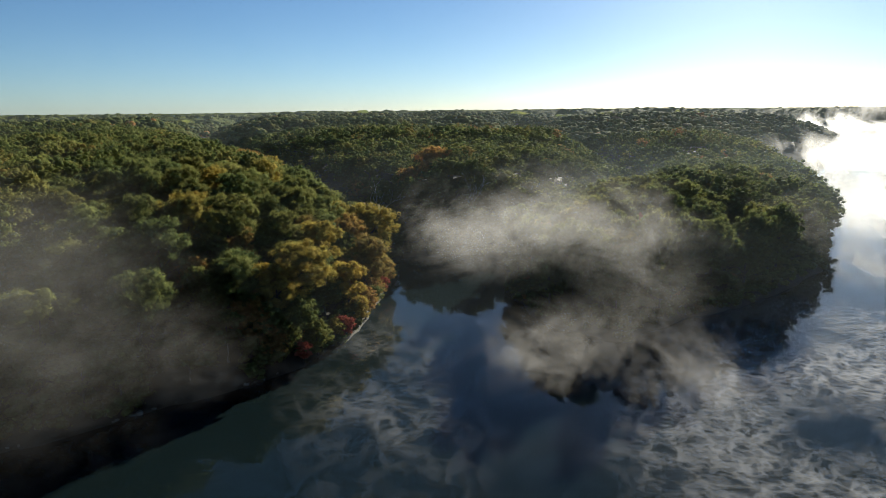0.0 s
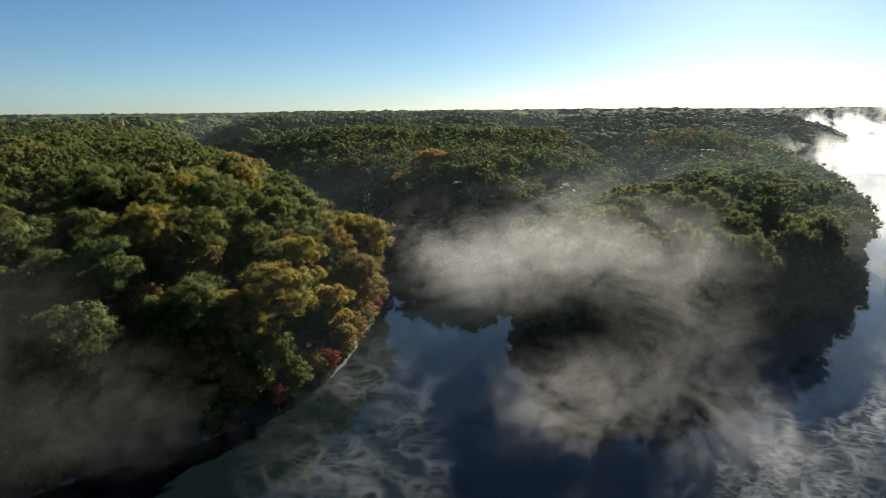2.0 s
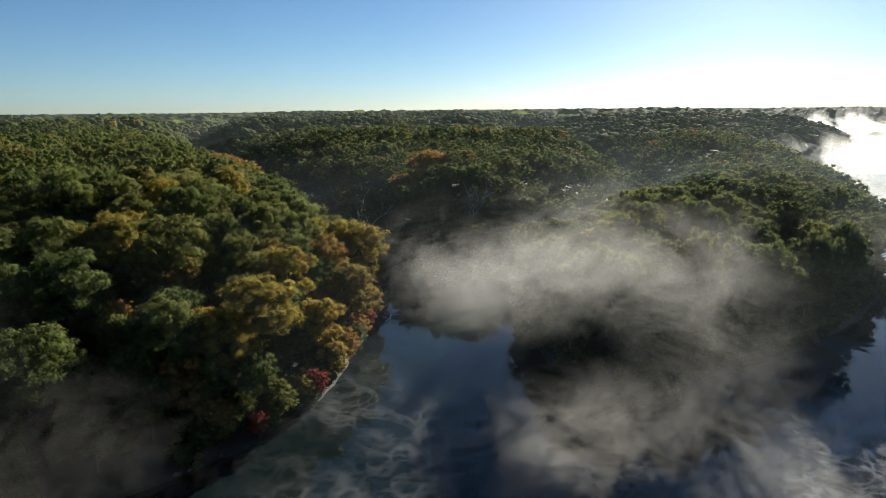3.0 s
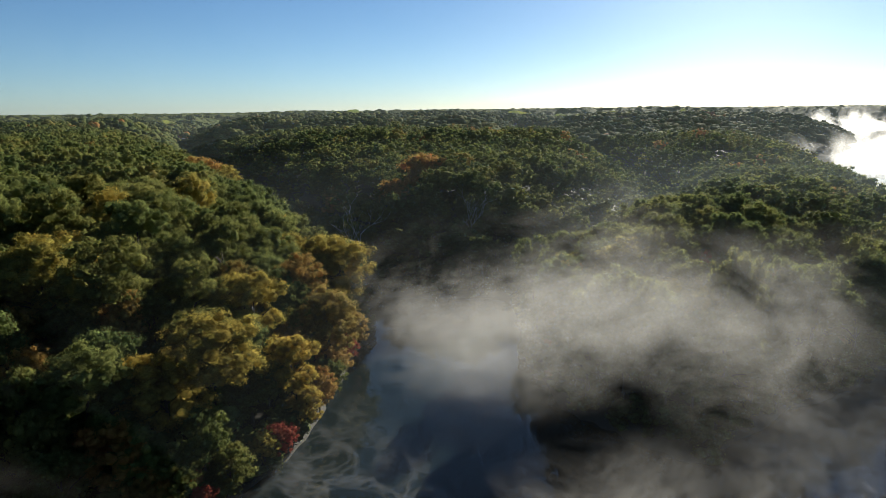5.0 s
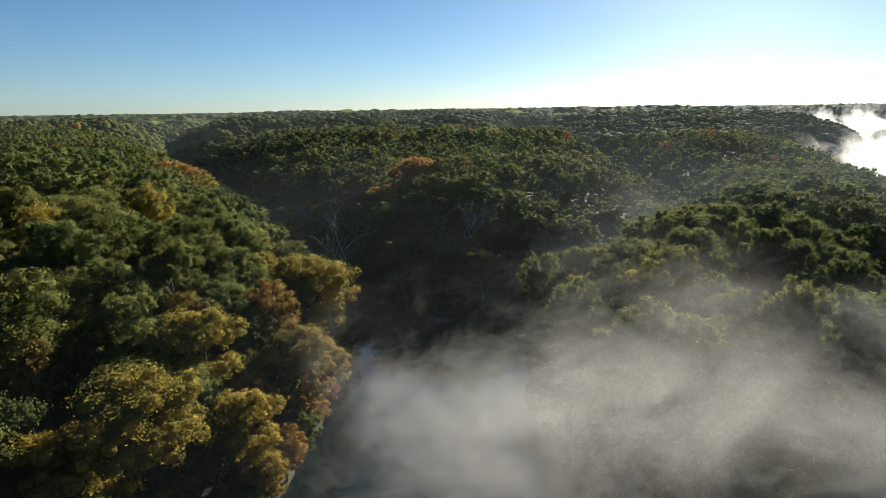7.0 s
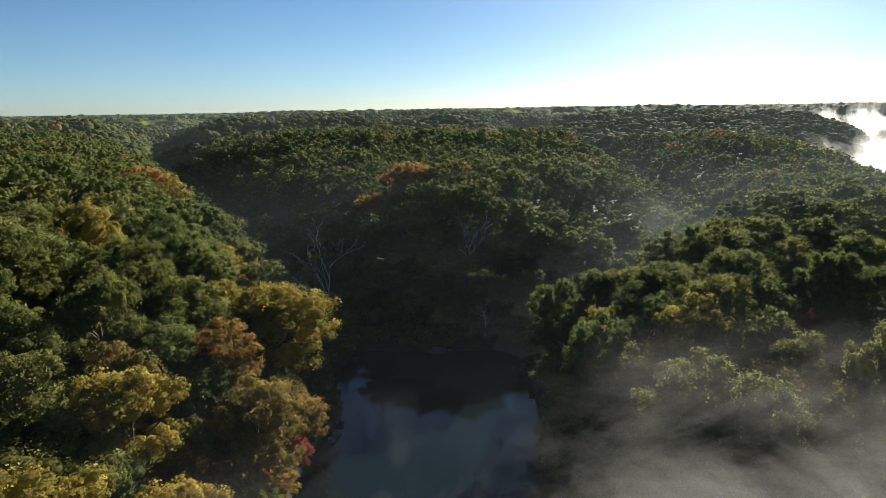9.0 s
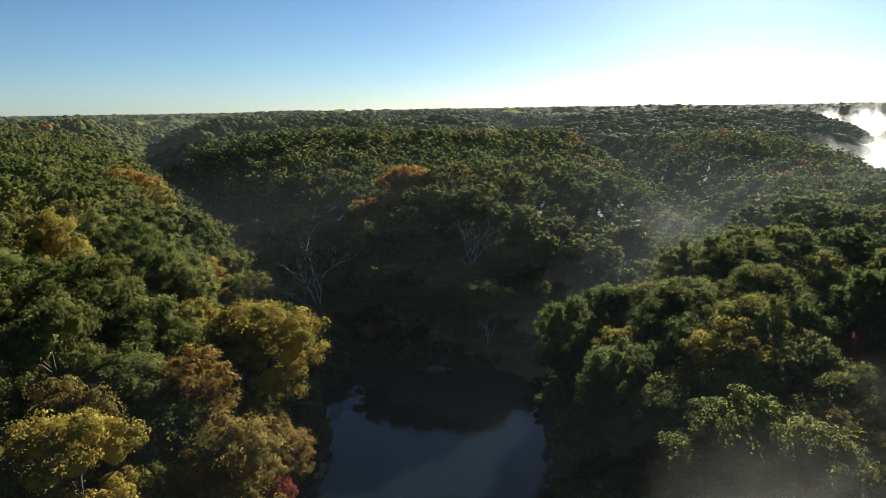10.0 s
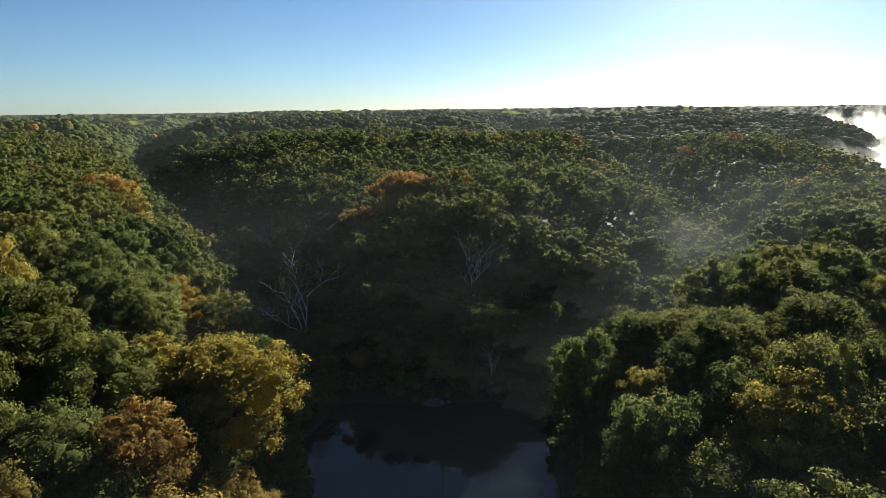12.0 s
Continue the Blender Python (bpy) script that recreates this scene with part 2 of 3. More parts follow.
def along(points, x, y, closed):
    """The distance to a line of points, and whether a place lies inside it."""
    far, inside = np.full(x.shape, 1e9), np.zeros(x.shape, bool)
    for (ax, ay), (bx, by) in zip(points, points[1:] + points[:1] if closed else points[1:]):
        dx, dy = bx - ax, by - ay
        k = np.clip(((x - ax) * dx + (y - ay) * dy) / (dx * dx + dy * dy), 0, 1)
        far = np.minimum(far, np.hypot(x - ax - k * dx, y - ay - k * dy))
        if closed and dy:
            inside ^= ((ay > y) != (by > y)) & (x < ax + (y - ay) * dx / dy)
    return far, inside


def shore_distance(x, y):
    """Metres inland (below zero: out on the lake)."""
    wob = (lattice(x / 9, y / 9, 3) - 0.5) * 3.0
    far, inside = along(SHORE, x, y, True)
    return np.where(inside, -far, far) + wob


def ground_height(x, y):
    x, y = np.asarray(x, float), np.asarray(y, float)
    inland = shore_distance(x, y)
    eff = inland.copy()
    for points in RAVINES:
        far, _ = along(points, x, y, False)
        start = np.hypot(x - points[0][0], y - points[0][1])
        eff = np.minimum(eff, np.maximum(far - 12, 0) * 1.5 + 1 + 0.012 * start)
    eff = np.minimum(eff, inland)
    distance = np.hypot(x, y - 60)
    top = 25 + 6 * np.clip((distance - 350) / 1400, 0, 1) - 6 * np.clip(-x / 1200, 0, 1)
    gully = np.interp(y, [p[1] for p in RAVINES[1][:5]], [p[0] for p in RAVINES[1][:5]])
    east = np.clip((x - gully + 12) / 30, 0, 1) * (1 - np.clip((y - 380) / 600, 0, 1))
    top = top - 11 * east
    hills = top * (1 - np.exp(-np.maximum(eff, 0) / (38 - 18 * east)))
    swell = (lattice(x / 170, y / 110, 5) - 0.5) * 22 + (lattice(x / 55, y / 55, 6) - 0.5) * 9
    hills = hills + swell * np.clip((eff - 12) / 60, 0, 1) * np.clip(distance / 500, 0.45, 1) * np.clip(520 / np.maximum(distance, 1), 0.15, 1)
    bank = np.clip(inland, 0, 0.9) * 1.3
    return np.where(inland > 0, hills + bank, np.maximum(inland * 0.35, -4.0))


def gully_distance(x, y):
    """Metres to the nearest ravine's line."""
    x, y = np.asarray(x, float), np.asarray(y, float)
    return np.minimum(*[along(points, x, y, False)[0] for points in RAVINES])


def spread(low, high, step, far, growth):
    inner = list(np.arange(low, high + 0.1, step))
    out_hi, out_lo, s = [high], [low], step
    while out_hi[-1] < far:
        s *= growth
        out_hi.append(out_hi[-1] + s)
        out_lo.append(out_lo[-1] - s)
    return np.array(out_lo[:0:-1] + inner + out_hi[1:])


def grid_faces(nx, ny):
    i = np.arange(nx * ny).reshape(ny, nx)
    return np.stack([i[:-1, :-1], i[:-1, 1:], i[1:, 1:], i[1:, :-1]], -1).reshape(-1, 4)


gx, gy = spread(-230, 290, 3.0, 4300, 1.13), spread(20, 420, 3.0, 4300, 1.13)
X, Y = np.meshgrid(gx, gy)
Z = ground_height(X, Y)
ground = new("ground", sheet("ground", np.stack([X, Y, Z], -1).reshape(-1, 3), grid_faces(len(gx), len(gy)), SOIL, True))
tagged(ground, "hilly forest floor of brown leaf litter sloping to the lake", "ground", kind="structure")

wx, wy = np.linspace(-400, 1700, 43), np.linspace(-600, 1800, 49)
X, Y = np.meshgrid(wx, wy)
water = new("water", sheet("water", np.stack([X, Y, 0 * X], -1).reshape(-1, 3), grid_faces(len(wx), len(wy)), WATER))
tagged(water, "calm dark lake water mirroring sky and trees", "lake", kind="structure")

# ---- trees ----
def ico_sphere():
    g = (1 + 5**0.5) / 2
    v = np.array([(-1, g, 0), (1, g, 0), (-1, -g, 0), (1, -g, 0), (0, -1, g), (0, 1, g), (0, -1, -g), (0, 1, -g), (g, 0, -1), (g, 0, 1), (-g, 0, -1), (-g, 0, 1)], float)
    v /= np.linalg.norm(v[0])
    near = np.linalg.norm(v[:, None] - v[None], axis=-1) < 1.1
    faces = [(a, b, c) for a in range(12) for b in range(a + 1, 12) for c in range(b + 1, 12) if near[a, b] and near[b, c] and near[a, c]]
    faces = [f if np.dot(np.cross(v[f[1]] - v[f[0]], v[f[2]] - v[f[0]]), v[list(f)].sum(0)) > 0 else f[::-1] for f in faces]
    return v, np.array(faces)


BALL_V, BALL_F = ico_sphere()


def ways(rng, count, low):
    """Even directions over a ball, none lower than low."""
    z = low + (1 - low) * (np.arange(count) + 0.5) / count
    a = np.arange(count) * 2.39996 + rng.uniform(0, 6.28)
    r = np.sqrt(np.maximum(0, 1 - z * z))
    d = np.stack([r * np.cos(a), r * np.sin(a), z], -1) + rng.normal(0, 0.13, (count, 3))
    return d / np.linalg.norm(d, axis=1, keepdims=True)


def crown_arrays(rng, radius, deep, boughs, lobes, leaves, leaf, full=0.44):
    """A crown about its own centre: boughs that each carry a dome of leafy lobes; every lobe is a lumpy core under many leaf sprays. Gives vertices, faces and soft normals."""
    bough_way = ways(rng, boughs, -0.65)
    bough_at = bough_way * (radius, radius, deep) * (0.56 * rng.uniform(0.82, 1.18, boughs))[:, None]
    bough_size = radius * full * rng.uniform(0.8, 1.25, boughs)
    verts, faces, normals, count = [], [], [], 0

    def lump(at, size, up):
        nonlocal count
        n = len(at)
        v = BALL_V[None] * size[:, None, None] * rng.uniform(0.82, 1.14, (n, 12, 1)) * (1, 1, 0.85)
        verts.append((v + at[:, None]).reshape(-1, 3))
        normals.append((BALL_V[None] + up[:, None] * 0.3).reshape(-1, 3))
        faces.append((BALL_F[None] + 12 * np.arange(n)[:, None, None]).reshape(-1, 3) + count)
        count += 12 * n

    lump(bough_at, bough_size * (0.66 if lobes else 0.9), bough_way)
    if lobes:
        d = np.concatenate([ways(rng, lobes, -0.35) for _ in range(boughs)])
        d = d + np.repeat(bough_way, lobes, 0) * 0.55
        d /= np.linalg.norm(d, axis=1, keepdims=True)
        size = np.repeat(bough_size, lobes) * 0.42 * rng.uniform(0.55, 1.3, boughs * lobes)
        at = np.repeat(bough_at, lobes, 0) + d * (np.repeat(bough_size, lobes) * rng.uniform(0.7, 1.16, boughs * lobes))[:, None] * (1, 1, 0.9)
        lump(at, size * 0.68, d)
    else:
        d, size, at = bough_way, bough_size, bough_at
    if leaves:
        n = len(at) * leaves
        big = np.repeat(d, leaves, 0)
        out = rng.normal(0, 1, (n, 3)) + big * 0.9 + (0, 0, 0.3)
        out /= np.linalg.norm(out, axis=1, keepdims=True)
        spot = np.repeat(at, leaves, 0) + out * (np.repeat(size, leaves) * rng.uniform(0.74, 1.32, n))[:, None] * (1.08, 1.08, 0.8)
        facing = out + rng.normal(0, 0.4, (n, 3))
        facing /= np.linalg.norm(facing, axis=1, keepdims=True)
        u = np.cross(facing, rng.normal(0, 1, (n, 3)))
        u /= np.linalg.norm(u, axis=1, keepdims=True)
        v = np.cross(facing, u)
        s = leaf * rng.uniform(0.55, 1.35, n)[:, None]
        tri = np.stack([spot + u * s, spot - u * s * 0.5 + v * s * 0.7, spot - u * s * 0.5 - v * s * 0.7], 1)
        verts.append(tri.reshape(-1, 3))
        normals.append(np.repeat(out * 0.9 + big * 0.3 + facing * 0.7, 3, 0))
        faces.append(np.arange(3 * n).reshape(-1, 3) + count)
    normals = np.concatenate(normals)
    return np.concatenate(verts), np.concatenate(faces), normals / np.linalg.norm(normals, axis=1, keepdims=True)


def tube(points, radii, sides=6):
    """A tapered limb along points, as vertices and quads."""
    points = np.asarray(points, float)
    ring = np.arange(sides) * 2 * np.pi / sides
    verts, faces = [], []
    for n, (p, r) in enumerate(zip(points, radii)):
        t = points[min(n + 1, len(points) - 1)] - points[max(n - 1, 0)]
        t = t / np.linalg.norm(t)
        u = np.cross(t, (0.3, 1, 0.2))
        u /= np.linalg.norm(u)
        v = np.cross(t, u)
        verts += [p + r * (math.cos(a) * u + math.sin(a) * v) for a in ring]
        if n:
            for k in range(sides):
                a, b = (n - 1) * sides + k, (n - 1) * sides + (k + 1) % sides
                faces.append((a, b, b + sides, a + sides))
    return np.array(verts), np.array(faces)


def joined(pieces):
    verts, faces, count = [], [], 0
    for v, f in pieces:
        verts.append(v)
        faces.append(f + count)
        count += len(v)
    return np.concatenate(verts), np.concatenate(faces)


def make_trunk(rng, height, spread_out, mat, name="trunk", girth=0.34):
    lean = rng.normal(0, 0.4, 2)
    stem = [(lean[0] * k * k, lean[1] * k * k, height * k - 0.8) for k in (0, 0.25, 0.5, 0.75, 1.0)]
    pieces = [tube(stem, [girth * 1.3, girth, girth * 0.8, girth * 0.55, girth * 0.2])]
    for n in range(6):
        a, k = n * 2.4 + rng.uniform(0, 0.8), rng.uniform(0.4, 0.8)
        root = np.array((lean[0] * k * k, lean[1] * k * k, height * k - 0.8))
        tip = root + np.array((math.cos(a), math.sin(a), 0.75)) * spread_out * rng.uniform(0.5, 0.8)
        pieces.append(tube([root, (root + tip) / 2 + (0, 0, 0.5), tip], [girth * 0.45, girth * 0.3, girth * 0.1], 5))
    v, f = joined(pieces)
    return sheet(name, v, f, mat, True)


def make_tree(seed, radius, deep, height, leaves, leaf):
    """A broad-crowned hardwood: its foot at the origin."""
    rng = np.random.default_rng(seed)
    tree = new("oak_tree")
    part("trunk", make_trunk(rng, height - deep * 0.75, radius, BARK), tree)
    v, f, soft = crown_arrays(rng, radius, deep, 12, 8, leaves, leaf)
    part("crown", sheet("crown", v + (0, 0, height - deep), f, LEAVES["green"], True, None, soft), tree)
    return tree


SHAPES = [(11, 5.8, 7.0, 16.5), (12, 5.4, 7.6, 17.5), (13, 6.5, 6.8, 16.0), (14, 5.0, 8.0, 18.0), (15, 6.1, 7.4, 17.0), (16, 5.6, 6.6, 15.0)]
KINDS = [make_tree(*shape, 118, 0.145) for shape in SHAPES] + [make_tree(*shape, 40, 0.21) for shape in SHAPES]
LABELS = {
    "green": "full-grown oak in dense green leaf on the hillside",
    "olive": "broad oak with olive leaves beginning to turn",
    "yellow": "hardwood tree turned golden yellow among green oaks",
    "orange": "hardwood tree turned rusty orange in the autumn wood",
    "red": "small maple with crimson autumn leaves",
}


def plant(kind, x, y, size, colour, turn, tall=1.0):
    base = float(ground_height(np.array([x]), np.array([y]))[0])
    tree = copy_thing(KINDS[kind], pose(x, y, base, 0, 0, turn) @ Matrix.Diagonal((size, size, size * tall, 1)))
    for child in tree.children:
        if child.name.startswith("crown"):
            child.material_slots[0].link = "OBJECT"
            child.material_slots[0].material = LEAVES[colour]
    tagged(tree, LABELS[colour], "tree", "trees of the lakeside wood", "")
    return tree


# Trees that stand out by their colour: x, y, size, colour, kind.
MARKED = [(-33, 116.5, 0.34, "red", 3), (-43, 114, 0.62, "orange", 1), (-29, 128, 0.38, "yellow", 5), (-40, 123, 0.85, "yellow", 1), (-36.5, 148, 1.0, "yellow", 3),
          (-30, 182, 1.12, "yellow", 2), (-26.5, 157.5, 0.95, "orange", 4), (-34, 166.5, 0.95, "orange", 0), (-26.5, 170, 0.7, "orange", 5), (-28, 140, 0.8, "yellow", 3), (50, 171.5, 0.4, "red", 5),
          (31, 166, 1.0, "yellow", 0), (24, 183, 0.75, "yellow", 3), (22.5, 161, 0.9, "olive", 4), (-13, 269, 1.15, "orange", 2), (-25, 266, 0.85, "orange", 1),
          (17.5, 228, 0.7, "olive", 3), (-27.6, 131, 0.36, "red", 2), (-25.8, 139, 0.5, "yellow", 4), (-24.9, 145, 0.55, "orange", 0), (-25, 151.5, 0.5, "olive", 2),
          (-24.6, 157.5, 0.5, "orange", 1), (-24.2, 166.5, 0.44, "red", 5), (-23.8, 173, 0.55, "orange", 4), (-31.5, 121.5, 0.5, "olive", 1), (-38, 113, 0.5, "orange", 5), (-46, 109, 0.6, "olive", 3),
          (-51, 103, 0.5, "olive", 0), (-48, 118, 0.9, "olive", 4), (-52, 128, 0.45, "red", 3), (-107, 293, 1.15, "orange", 2), (-88, 268, 1.1, "yellow", 0), (-52, 215, 0.8, "yellow", 1)]

rng = np.random.default_rng(5)


def scatter(step, x0, x1, y0, y1):
    xs, ys = np.meshgrid(np.arange(x0, x1, step), np.arange(y0, y1, step * 0.866))
    xs = xs + (np.arange(len(ys)) % 2)[:, None] * step / 2
    jit = rng.uniform(-0.36, 0.36, (2, *xs.shape)) * step
    return (xs + jit[0]).ravel(), (ys + jit[1]).ravel()


def in_view(x, y, margin):
    return (y > -margin) & (np.abs(x) < 0.76 * np.maximum(y, 0) + margin)


tx, ty = scatter(10.2, -420, 420, -40, 330)
keep = (shore_distance(tx, ty) > np.where((tx < 0) & (ty > 150), 5.0, 1.2)) & in_view(tx, ty, 70)
for mx, my, size, *_ in MARKED:
    keep &= np.hypot(tx - mx, ty - my) > 2.5 + 3.4 * size
keep &= np.hypot(tx + 33, ty - 232) > 7
tx, ty = tx[keep], ty[keep]
order = np.argsort(np.hypot(tx, (ty - 140)))
tx, ty = tx[order], ty[order]
for x, y, size, colour, kind in MARKED:
    if colour == "red" or size < 0.6:
        plant(kind, x, y, size, colour, 40 * kind, 1.9 if x > 0 else 1.0)
    else:
        plant(kind, x, y, size * 1.12, colour, 40 * kind, 0.96)
NEAR = 140
for n, (x, y) in enumerate(zip(tx[:NEAR], ty[:NEAR])):
    warm = 0.5 if x < 0 and y < 200 else 0.3
    dice = rng.random() + (0.25 - warm) * 0.5
    colour = "green" if dice > 0.34 else "olive" if dice > 0.0 else "yellow" if dice > -0.06 else "orange"
    edge = float(shore_distance(np.array([x]), np.array([y]))[0])
    wide = rng.uniform(0.82, 1.22)
    high = rng.uniform(0.82, 1.14) * (1.15 if x > 0 and edge < 9 else 0.85 if edge < 6 else 1)
    if y > 200 and edge < 24 and abs(x) < 40:
        high *= 0.74
    if gully_distance(x, y) < 11:
        wide, high = wide * 0.8, high * 0.62
    plant(int(rng.integers(6)) + (6 if n > 110 else 0), x, y, wide, colour, rng.uniform(0, 360), high / wide)
# Younger trees that close the gaps on the slopes over the water.
sx, sy = scatter(6.2, -92, 72, 84, 206)
deep_in = shore_distance(sx, sy)
keep = (deep_in > 1.5) & (deep_in < 48) & in_view(sx, sy, 12) & (gully_distance(sx, sy) > 9)
for n, (x, y) in enumerate(zip(sx[keep], sy[keep])):
    gap = min(np.hypot(tx - x, ty - y).min(), min(math.hypot(mx - x, my - y) / max(0.6, size) for mx, my, size, *_ in MARKED))
    if gap > 4.5:
        colour = "green" if rng.random() < 0.6 else "olive" if rng.random() < 0.75 else "orange"
        wide = rng.uniform(0.55, 0.8)
        plant(int(rng.integers(6)) + 6, x, y, wide, colour, rng.uniform(0, 360), rng.uniform(0.55, 0.85) / wide)
for tree in KINDS:
    for child in list(tree.children):
        bpy.data.objects.remove(child)
    bpy.data.objects.remove(tree)


def woods(name, x, y, radius_range, tops, patterns, mat, label):
    """Many trees in one mesh, each a turned and scaled copy of a pattern."""
    verts, faces, normals, tone, count = [], [], [], [], 0
    base = ground_height(x, y)
    which = rng.integers(len(patterns), size=len(x))
    for n in range(len(patterns)):
        pick = which == n
        k = int(pick.sum())
        v, f, soft = patterns[n]
        a, size = rng.uniform(0, 6.283, k), rng.uniform(*radius_range, k)
        c, si = np.cos(a)[:, None], np.sin(a)[:, None]
        px = v[None, :, 0] * c - v[None, :, 1] * si
        py = v[None, :, 0] * si + v[None, :, 1] * c
        high = base[pick] + rng.uniform(*tops, k) * np.where((gully_distance(x[pick], y[pick]) < 11) & (tops[0] > 5), 0.55, 1)
        placed = np.stack([px * size[:, None] + x[pick][:, None], py * size[:, None] + y[pick][:, None], v[None, :, 2] * (0.35 + 0.55 * size[:, None]) + high[:, None]], -1)
        verts.append(placed.reshape(-1, 3))
        faces.append((f[None] + len(v) * np.arange(k)[:, None, None]).reshape(-1, 3) + count)
        normals.append(np.stack([soft[None, :, 0] * c - soft[None, :, 1] * si, soft[None, :, 0] * si + soft[None, :, 1] * c, soft[None, :, 2] + 0 * c], -1).reshape(-1, 3))
        patch = lattice(x[pick] / 35, y[pick] / 35, 9) * 0.3
        t = np.clip(0.1 + patch + 0.5 * rng.random(k) + (rng.random(k) < 0.035) * rng.uniform(0.2, 0.5, k), 0, 1)
        tone.append(np.repeat(t, len(v)))
        count += k * len(v)
    ob = new(name, sheet(name, np.concatenate(verts), np.concatenate(faces), mat, True, np.concatenate(tone), np.concatenate(normals)))
    return tagged(ob, label, "forest", kind="stuff")


middle = [crown_arrays(np.random.default_rng(s), 5.8, 6.6, 8, 6, 17, 0.25) for s in (31, 32, 33, 34, 35)]
woods("hillside_wood", tx[NEAR:], ty[NEAR:], (0.82, 1.26), (8.0, 12.4), middle, FOREST_LEAVES, "dense hillside wood of green oaks with turning crowns")
fx, fy = scatter(10.8, -1000, 1050, 330, 1080)
keep = (shore_distance(fx, fy) > 3) & in_view(fx, fy, 60)
fx, fy = fx[keep], fy[keep]
nearer = fy < 540
rough = [crown_arrays(np.random.default_rng(s), 5.8, 5.6, 6, 3, 5, 0.5) for s in (36, 37, 38, 39)]
woods("slope_wood", fx[nearer], fy[nearer], (0.85, 1.4), (8.4, 13.0), rough, FOREST_LEAVES, "green woodland climbing the slopes behind the cove")
distant = [crown_arrays(np.random.default_rng(s), 5.8, 5.2, 5, 0, 0, 0.6, 0.58) for s in (41, 42, 43, 44)]
woods("ridge_wood", fx[~nearer], fy[~nearer], (0.85, 1.5), (8.4, 13.0), distant, FOREST_LEAVES, "unbroken green woodland rolling over the ridges")

# The far canopy, out to the horizon: crowns merge into one rough roof of leaves.
angles, reach = np.linspace(-0.82, 0.82, 620), 1040 * 1.0125 ** np.arange(118)
A, R = np.meshgrid(angles, reach)
X, Y = R * np.sin(A) , 40 + R * np.cos(A)
Z = ground_height(X, Y) + 15 + (lattice(X / 11, Y / 11, 12) - 0.5) * 13 + (lattice(X / 40, Y / 40, 13) - 0.5) * 3
Z = np.where(shore_distance(X, Y) > 6, Z, -3.0)
far_wood = new("horizon_wood", sheet("horizon_wood", np.stack([X, Y, Z], -1).reshape(-1, 3), grid_faces(len(angles), len(reach)), FOREST_LEAVES, False, 0.2 + 0.5 * lattice(X / 25, Y / 25, 14).ravel()))
tagged(far_wood, "distant green woodland reaching to the flat horizon", "forest", kind="stuff")
# Woods round the rest of the lake, beside and behind the viewpoint.
bx, by = scatter(30, -900, 1500, -900, 1000)
keep = (shore_distance(bx, by) > 6) & ~in_view(bx, by, 75) & ~((by > 330) & in_view(bx, by, 60))
simple = [crown_arrays(np.random.default_rng(s), 5.8, 5.2, 3, 0, 0, 0.6, 0.7) for s in (45, 46)]
woods("surrounding_wood", bx[keep], by[keep], (2.2, 3.0), (7, 11), simple, FOREST_LEAVES, "green woodland round the lake")


# ---- mist ----
def cloud(name, at, radii, spacing, mat, label, turn=0.0, seed=0, lean=0.7):
    """A bank of mist: wavy sheets that lean back, one behind the other, inside an ellipsoid."""
    local = np.random.default_rng(seed)
    n = 11
    u = np.linspace(-1, 1, n)
    U, W = np.meshgrid(u, u)
    slope = lean * radii[2] / radii[1]
    reach = math.sqrt(1 + slope * slope)
    sheets = max(4, round(2 * reach * radii[1] / spacing))
    verts, faces = [], []
    for k in range(sheets):
        depth = reach * (-1 + 2 * (k + 0.5) / sheets)
        wave = 0.5 * reach / sheets * np.sin(U * 3 + local.uniform(0, 6)) * np.cos(W * 2.5 + local.uniform(0, 6))
        verts.append(np.stack([U, depth + slope * W + wave, W], -1).reshape(-1, 3))
        faces.append(grid_faces(n, n) + k * n * n)
    ob = new(name, sheet(name, np.concatenate(verts), np.concatenate(faces), mat, True))
    ob.matrix_world = pose(*at, 0, 0, turn) @ Matrix.Diagonal((*radii, 1))
    return tagged(ob, label, "mist", kind="stuff")


for n, (at, radii) in enumerate([((1, 111, 31), (18, 11, 11)), ((14, 113, 33), (18, 13, 12)), ((28, 109, 31), (17, 12, 12)), ((17, 107, 9), (19, 13, 11)), ((32, 104, 18), (16, 11, 14)), ((39, 102, 7), (18, 12, 11))]):
    cloud("mist_cloud", (at[0], at[1] - 4, at[2]), radii, 3.0, WISPY_MIST if n == 4 else MIST, "pale morning mist billowing over the cove mouth", -12 + 7 * n, n, 0.35)
cloud("mist_cloud", (-45, 58, 34), (23, 18, 22), 2.8, THIN_MIST, "thin grey mist drifting beside the wooded point", -12, 3)
cloud("mist_cloud", (-52, 95, 12), (30, 16, 10), 4.0, THIN_MIST, "thin grey mist drifting beside the wooded point", -12, 4)
cloud("mist_cloud", (98, 178, 18), (24, 12, 13), 4.0, WISPY_MIST, "thin wisps of mist rising along the wooded shore", -30, 9)
cloud("mist_cloud", (55, 250, 23), (13, 8, 9), 4.0, WISPY_MIST, "small wisp of mist caught in the wooded ravine", -30, 13)
cloud("mist_cloud", (52, 152, 20), (20, 8, 8), 3.5, WISPY_MIST, "thin wisps of mist trailing through the treetops", -30, 14)
# Added sheets: brighten the shade towards the sun as lens glare does.
cloud("haze", (120, 132, 4), (260, 42, 46), 14.0, NEAR_GLARE_HAZE, "faint bluish sheets over the wooded hills for hazy air and lens glare", 0, 11, 0.0)
cloud("fog_bank", (350, 520, 14), (130, 170, 34), 40.0, FOG, "bright sunlit fog bank lying over the lake", -24, 5)
